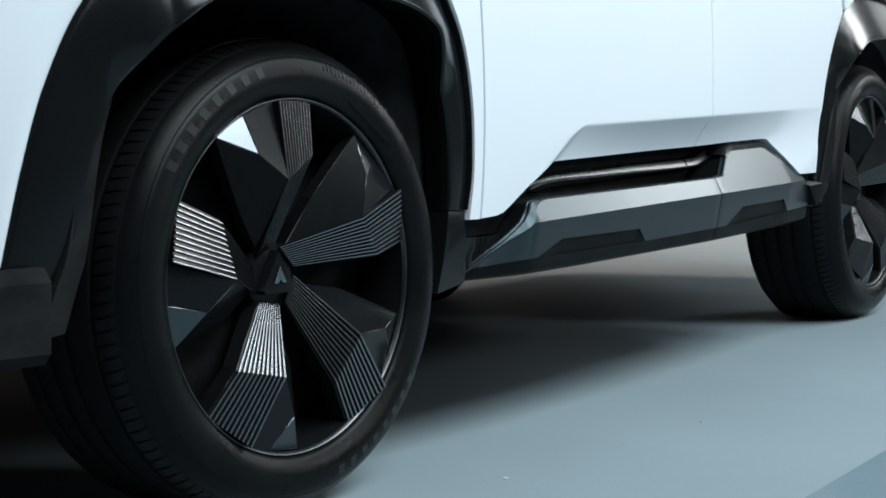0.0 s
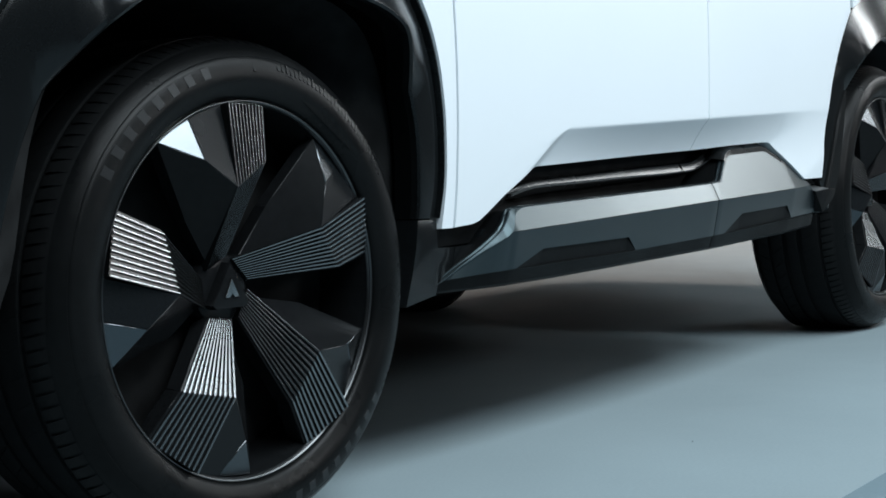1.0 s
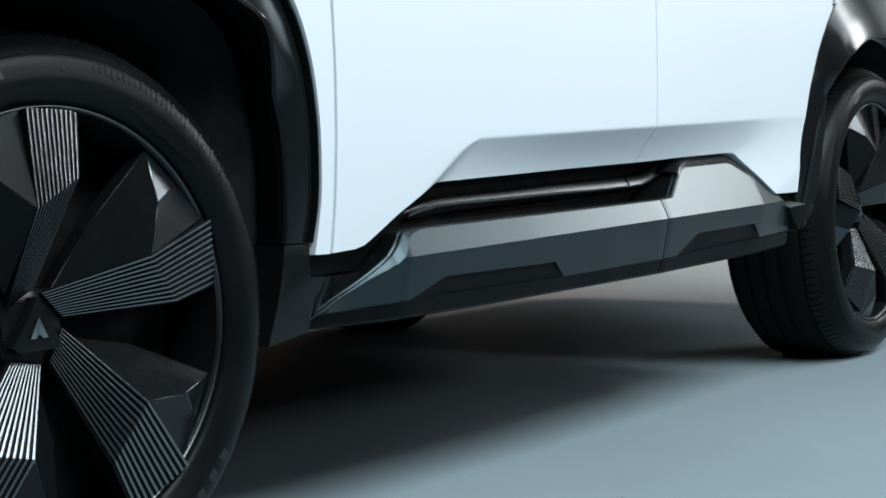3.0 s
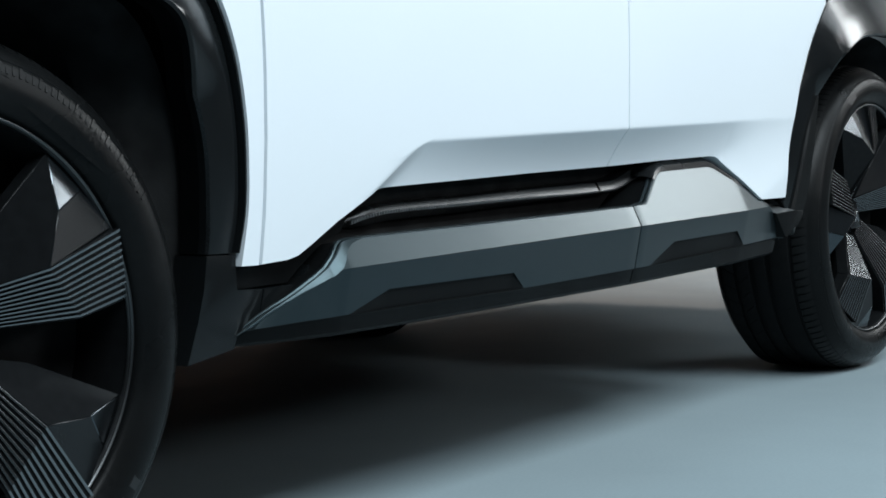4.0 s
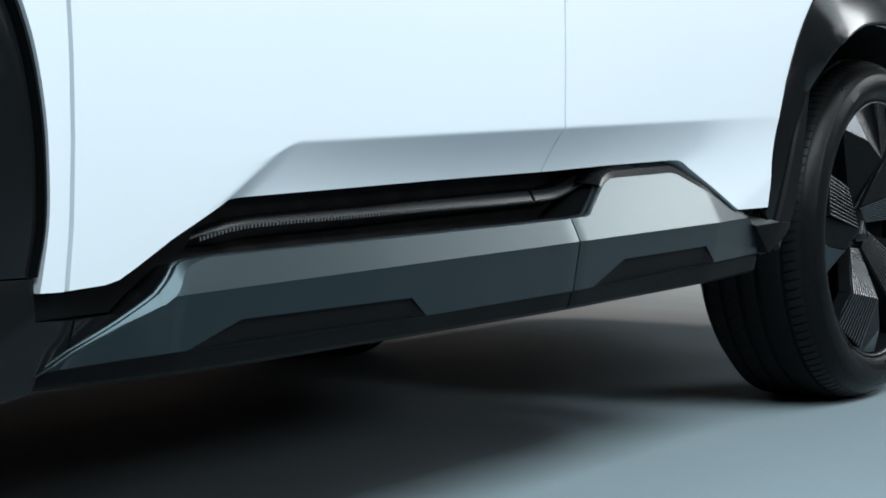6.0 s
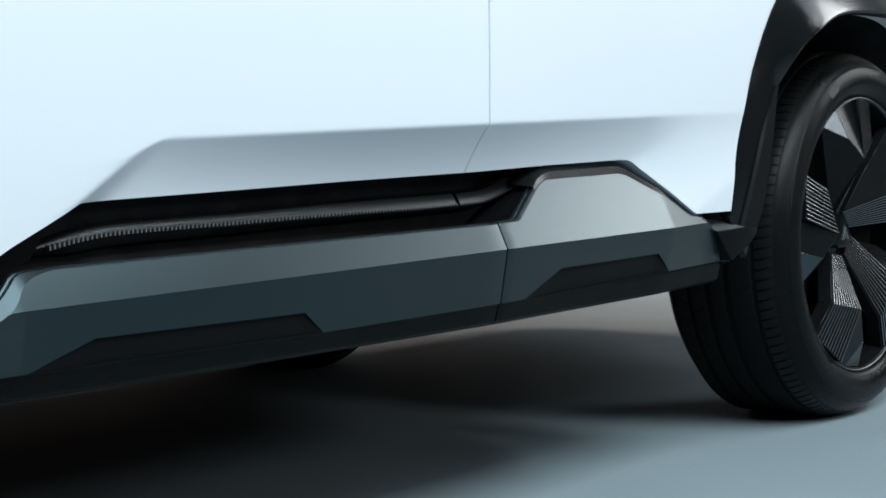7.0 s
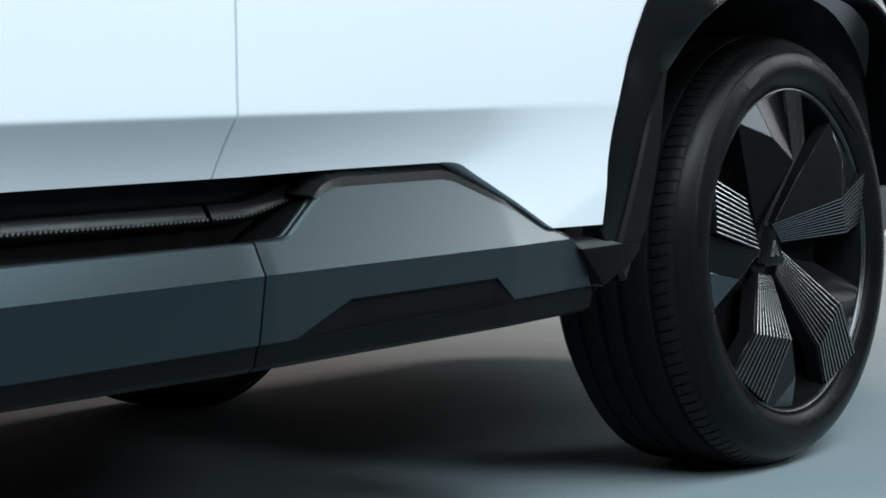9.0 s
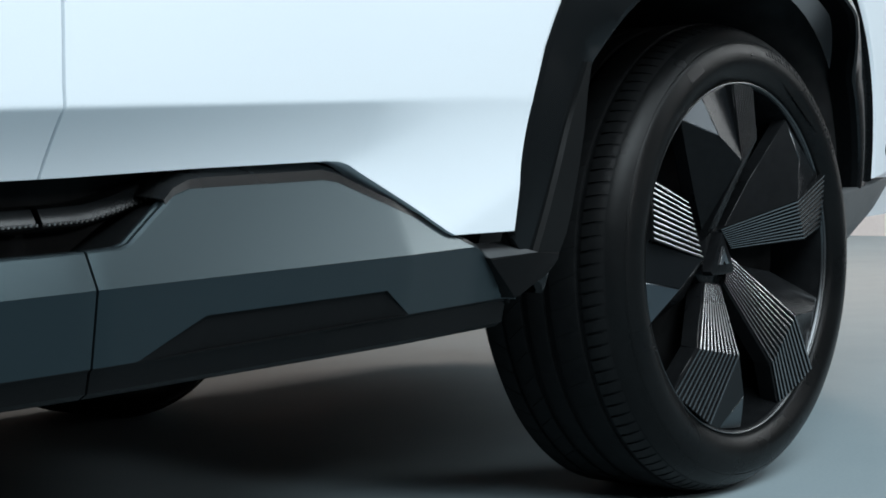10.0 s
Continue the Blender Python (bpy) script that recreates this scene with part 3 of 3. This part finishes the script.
def ribs(k, parent):
    """The folded, ribbed face of a spoke: eleven rounded ridges with grooves between them."""
    n = 11
    lines = [(HUB_L, HUB_R), (BEND_L, BEND_R), (RIM_L, RIM_R)]
    shape = ((0.03, .0032), (0.055, .00015), (0.13, .0), (0.38, .0), (0.455, .00015), (0.48, .0032))
    cols = [((j + f) / n, d) for j in range(n) for f, d in shape]
    verts = []
    for a, b in lines:
        for w, d in cols:
            p = Vector(a).lerp(Vector(b), w)
            verts.append(spin((p.x, p.y, p.z + d), k))
    m = len(cols)
    ob = mesh_object("ribbed_face", verts, grid_faces(3, m), MACHINED, parent, "ribbed dark alloy spoke face", 22)
    for e in ob.data.edges:
        if all(m <= v < 2 * m for v in e.vertices):
            e.use_edge_sharp = True
    ob.data.materials.append(RIM)
    for i, f in enumerate(ob.data.polygons):
        f.material_index = 0 if (i % (m - 1)) % 6 in (1, 2, 3) else 1
    return ob


def solid(name, pts, k, mat, parent, thick=.02, label=""):
    front = [spin(p, k) for p in pts]
    back = [spin((p[0] * .985, p[1] * .985, p[2] + thick), k) for p in pts]
    n = len(pts)
    faces = [tuple(range(n)), tuple(range(2 * n - 1, n - 1, -1))]
    faces += [(i, (i + 1) % n, n + (i + 1) % n, n + i) for i in range(n)]
    ob = mesh_object(name, front + back, faces, mat, parent, label, 10)
    bm = bmesh.new()
    bm.from_mesh(ob.data)
    bmesh.ops.bevel(bm, geom=list(bm.edges), offset=.0012, segments=1, affect="EDGES")
    bm.to_mesh(ob.data)
    bm.free()
    return ob


def tyre_mesh(parent):
    profile = [(.262, .05), (.274, .012), (.2768, .004), (.2780, .0002), (.2805, -.0030), (.2845, -.0056), (.292, -.0090),
               (.302, -.0134), (.312, -.0136), (.322, -.0118), (.332, -.0082), (.3365, -.0058), (.3375, -.0044), (.3385, -.0046), (.345, .0008), (.3515, .0080), (.3570, .0160), (.3612, .026), (.3640, .038), (.3650, .055),
               (.3650, .223), (.358, .241), (.340, .259), (.31, .265), (.28, .253), (.262, .19)]
    ob = lathe(profile, 160, "tyre", RUBBER, parent, "black low-profile tyre with grooved tread", 45)
    ob.data.materials.append(TREAD)
    for f in ob.data.polygons:
        f.material_index = 1 if math.hypot(f.center.x, f.center.z) > .3575 else 0
    return ob


def tread(parent):
    verts, faces, edge, edge_faces = [], [], [], []
    n = 58

    def piece(a0, a1, d0, d1, skew, r0=.3635, r1=.3705, steps=2):
        b = len(verts)
        for i in range(steps + 1):
            a = a0 + (a1 - a0) * i / steps
            for r, d in ((r0, d0), (r1 - .0015, d0 + .001), (r1, d0 + .004), (r1, d1 - .003), (r0, d1)):
                t = a + skew * (d - d0)
                verts.append((r * math.cos(t), d, r * math.sin(t)))
        faces.extend(grid_faces(steps + 1, 5, b))
        faces.append(tuple(b + j for j in range(5)))
        faces.append(tuple(b + steps * 5 + j for j in range(4, -1, -1)))

    step = 2 * math.pi / n
    for k in range(2 * n):
        # shoulder blocks wrap over the edge
        b = len(edge)
        for i in range(3):
            t0 = k * step / 2 + step * (.05 + .40 * i / 2)
            for r, d in ((.3535, .0118), (.3606, .0222), (.3648, .0325), (.3672, .042), (.3680, .050), (.3630, .053)):
                t = t0 + .5 * (d - .0)
                edge.append((r * math.cos(t), d, r * math.sin(t)))
        edge_faces.extend(grid_faces(3, 6, b))
        edge_faces.append(tuple(b + j for j in range(6)))
        edge_faces.append(tuple(b + 12 + j for j in range(5, -1, -1)))
    for k in range(n):
        a = k * step
        piece(a + step * .004, a + step * .996, .058, .108, 1.0)
        piece(a + step * .004, a + step * .996, .118, .150, 0)
        piece(a + step * .015, a + step * .985, .160, .195, 2.0)
        piece(a + step * .02, a + step * .98, .200, .232, -1.5)
    tagged(mesh_object("shoulder_tread", edge, edge_faces, SHOULDER, parent, "rounded black shoulder blocks of the tread", 40), kind="stuff")
    tagged(mesh_object("tread", verts, faces, TREAD, parent, "black tread blocks", 40), kind="stuff")


def raised(verts, faces, a0, a1, r0, r1, d0, d1, h):
    """A low raised bar on the tyre wall between two angles and two radii."""
    b = len(verts)
    for hh, q in ((.001, 0.0), (-h, .12)):
        da, dr = (a1 - a0) * q, (r1 - r0) * q * .5
        for a, r, d in ((a0 + da, r0 + dr, d0), (a1 - da, r0 + dr, d0), (a1 - da, r1 - dr, d1), (a0 + da, r1 - dr, d1)):
            verts.append((r * math.cos(radians(a)), d + hh, r * math.sin(radians(a))))
    faces.extend(tuple(b + i for i in q) for q in ((4, 5, 6, 7), (0, 1, 5, 4), (1, 2, 6, 5), (2, 3, 7, 6), (3, 0, 4, 7)))


def letter_bars(parent):
    verts, faces = [], []
    raised(verts, faces, -1.6, 1.6, .3135, .3315, -.0135, -.0084, .0009)
    first = mesh_object("letter_bar", verts, faces, LETTER, parent, "", 0)
    spots = [146.0 - 5.9 * k for k in range(8)] + [-76.0 + 5.6 * k for k in range(8)]
    first.matrix_local = pose(0, 0, 0, 0, -spots[0], 0)
    for a in spots[1:]:
        ob = new("letter_bar", first.data)
        ob.parent = parent
        ob.matrix_local = pose(0, 0, 0, 0, -a, 0)


def sidewall_marks(parent, lettered):
    """Plain bars where the lettering stands, and a comb-like band."""
    if lettered:
        letter_bars(parent)
    else:
        verts, faces = [], []
        raised(verts, faces, 122, 113, .3145, .3330, -.0134, -.0078, .0008)
        mesh_object("badge_plate", verts, faces, RUBBER, parent, "raised blank plate on the tyre wall", 0)
    verts, faces = [], []
    for k in range(30):
        a = 79 - 1.7 * k
        raised(verts, faces, a, a - .8, .3225, .3345 + .0012 * (k % 3), -.0117, -.0068, .0007)
    raised(verts, faces, 80, 28, .3205, .3214, -.0122, -.0120, .0005)
    raised(verts, faces, 101, 92, .3045, .3058, -.0136, -.0137, .0005)
    raised(verts, faces, 88, 86.8, .315, .334, -.0133, -.0074, .0006)
    tagged(mesh_object("comb_band", verts, faces, RUBBER, parent, "fine raised comb pattern on the tyre wall", 0), kind="stuff")


def wheel(place, lettered=True):
    w = lathe([(.262, .19), (.262, .05), (.266, .022), (.2700, .010), (.2715, .0035), (.2755, .0015), (.2780, .004), (.2780, .012), (.272, .05), (.272, .19), (.262, .19)], 160,
              "wheel", RIM, car, "large dark alloy wheel with five ribbed spokes", 40)
    w.matrix_local = place
    lathe([(.2695, .0080), (.2702, .0056), (.2730, .0020), (.2740, .0014), (.2754, .0018), (.2762, .0034), (.2758, .0085), (.2695, .0080)], 160, "rim_lip", LIP, w, "thin machined grey rim lip", 40)
    tyre_mesh(w)
    tread(w)
    sidewall_marks(w, lettered)
    lathe([(.03, .115), (.175, .115), (.178, .118), (.178, .140), (.175, .143), (.03, .143), (.03, .115)], 64, "brake_disc", BLADE, w, "dark steel brake disc", 30)
    lathe([(.0005, .085), (.262, .10), (.262, .11), (.0005, .11)], 64, "wheel_back", DARK, w, "dark inside of the wheel")
    for k in range(5):
        ribs(k, w)
        # body of the spoke under the ribbed face, folded at the bend
        base = [(p[0], p[1], p[2] + .0028) for p in (HUB_L, HUB_R, BEND_R, BEND_L)]
        solid("spoke", base, k, RIM, w, .030)
        solid("spoke_tip", [(p[0], p[1], p[2] + .0028) for p in (BEND_L, BEND_R, RIM_R, RIM_L)], k, RIM, w, .030)
        solid("spoke_shoulder", [BEND_L, (RIM_L[0] - .001, RIM_L[1], .002), W_B, W_C], k, BLADE, w, .02, "dark graphite facet beside the ribbed face")
        solid("spoke_facet", [W_A, W_C, W_B], k, SILVER, w, .02, "bright triangular facet at the rim")
        solid("spoke_blade", [W_A, D_L, D_HUB, HUB_L, BEND_L, W_C], k, RIM, w, .025, "black folded blade of the spoke")
    lathe([(.0005, .056), (.046, .056), (.052, .059), (.055, .066), (.055, .10)], 64, "hub", RIM, w, "black hub", 30)
    cap = [(0, .040), (-.037, -.020), (-.030, -.027), (.030, -.027), (.037, -.020)]
    prism("hub_cap", cap, .037, .060, RIM, w, "dark triangular hub cap", bevel=.003)
    mark = [(0, .018), (-.0047, .007), (-.0145, -.0105), (-.004, -.0105), (0, -.003), (.004, -.0105), (.0145, -.0105), (.0047, .007)]
    prism("emblem", mark, .0345, .038, MACHINED, w, "plain silver emblem shape", bevel=.001)
    return w


wheel(pose(0, 0, .37, 0, 0, -5.71))
wheel(pose(2.773, -.031, .37, 0, 0, 0), False)
wheel(pose(0, 1.66, .37, 0, 0, 174.3))
wheel(pose(2.773, 1.69, .37, 0, 0, 180))

# ---- small things ----
sensor = lathe([(.0005, -.004), (.009, -.0035), (.0115, -.0015), (.012, .004)], 24, "sensor", DARK, car, "small round black sensor in the rear corner", 30)
sensor.matrix_local = pose(3.352, side(3.352) + .002, .530, 0, 0, 12)


def fleck(x, y, size, mat, label):
    """A scrap on the floor, a few millimetres across."""
    rng = random.Random(int(x * 1000))
    ring = [(size * rng.uniform(.6, 1.2) * math.cos(a), size * .5 * rng.uniform(.6, 1.2) * math.sin(a)) for a in [k * math.pi / 4 for k in range(8)]]
    ob = prism("fleck", ring, 0.0, .0012, mat, place=lambda u, v, d: (u, v, d))
    ob.matrix_world = pose(x, y, .0002, 0, 0, rng.uniform(0, 180))
    return tagged(ob, label, "debris", "flecks on the floor")


fleck(.36, -.157, .006, WALLW, "tiny white paper fleck lying on the floor")
fleck(.98, -.250, .0022, DARK, "tiny dark crumb lying on the floor")
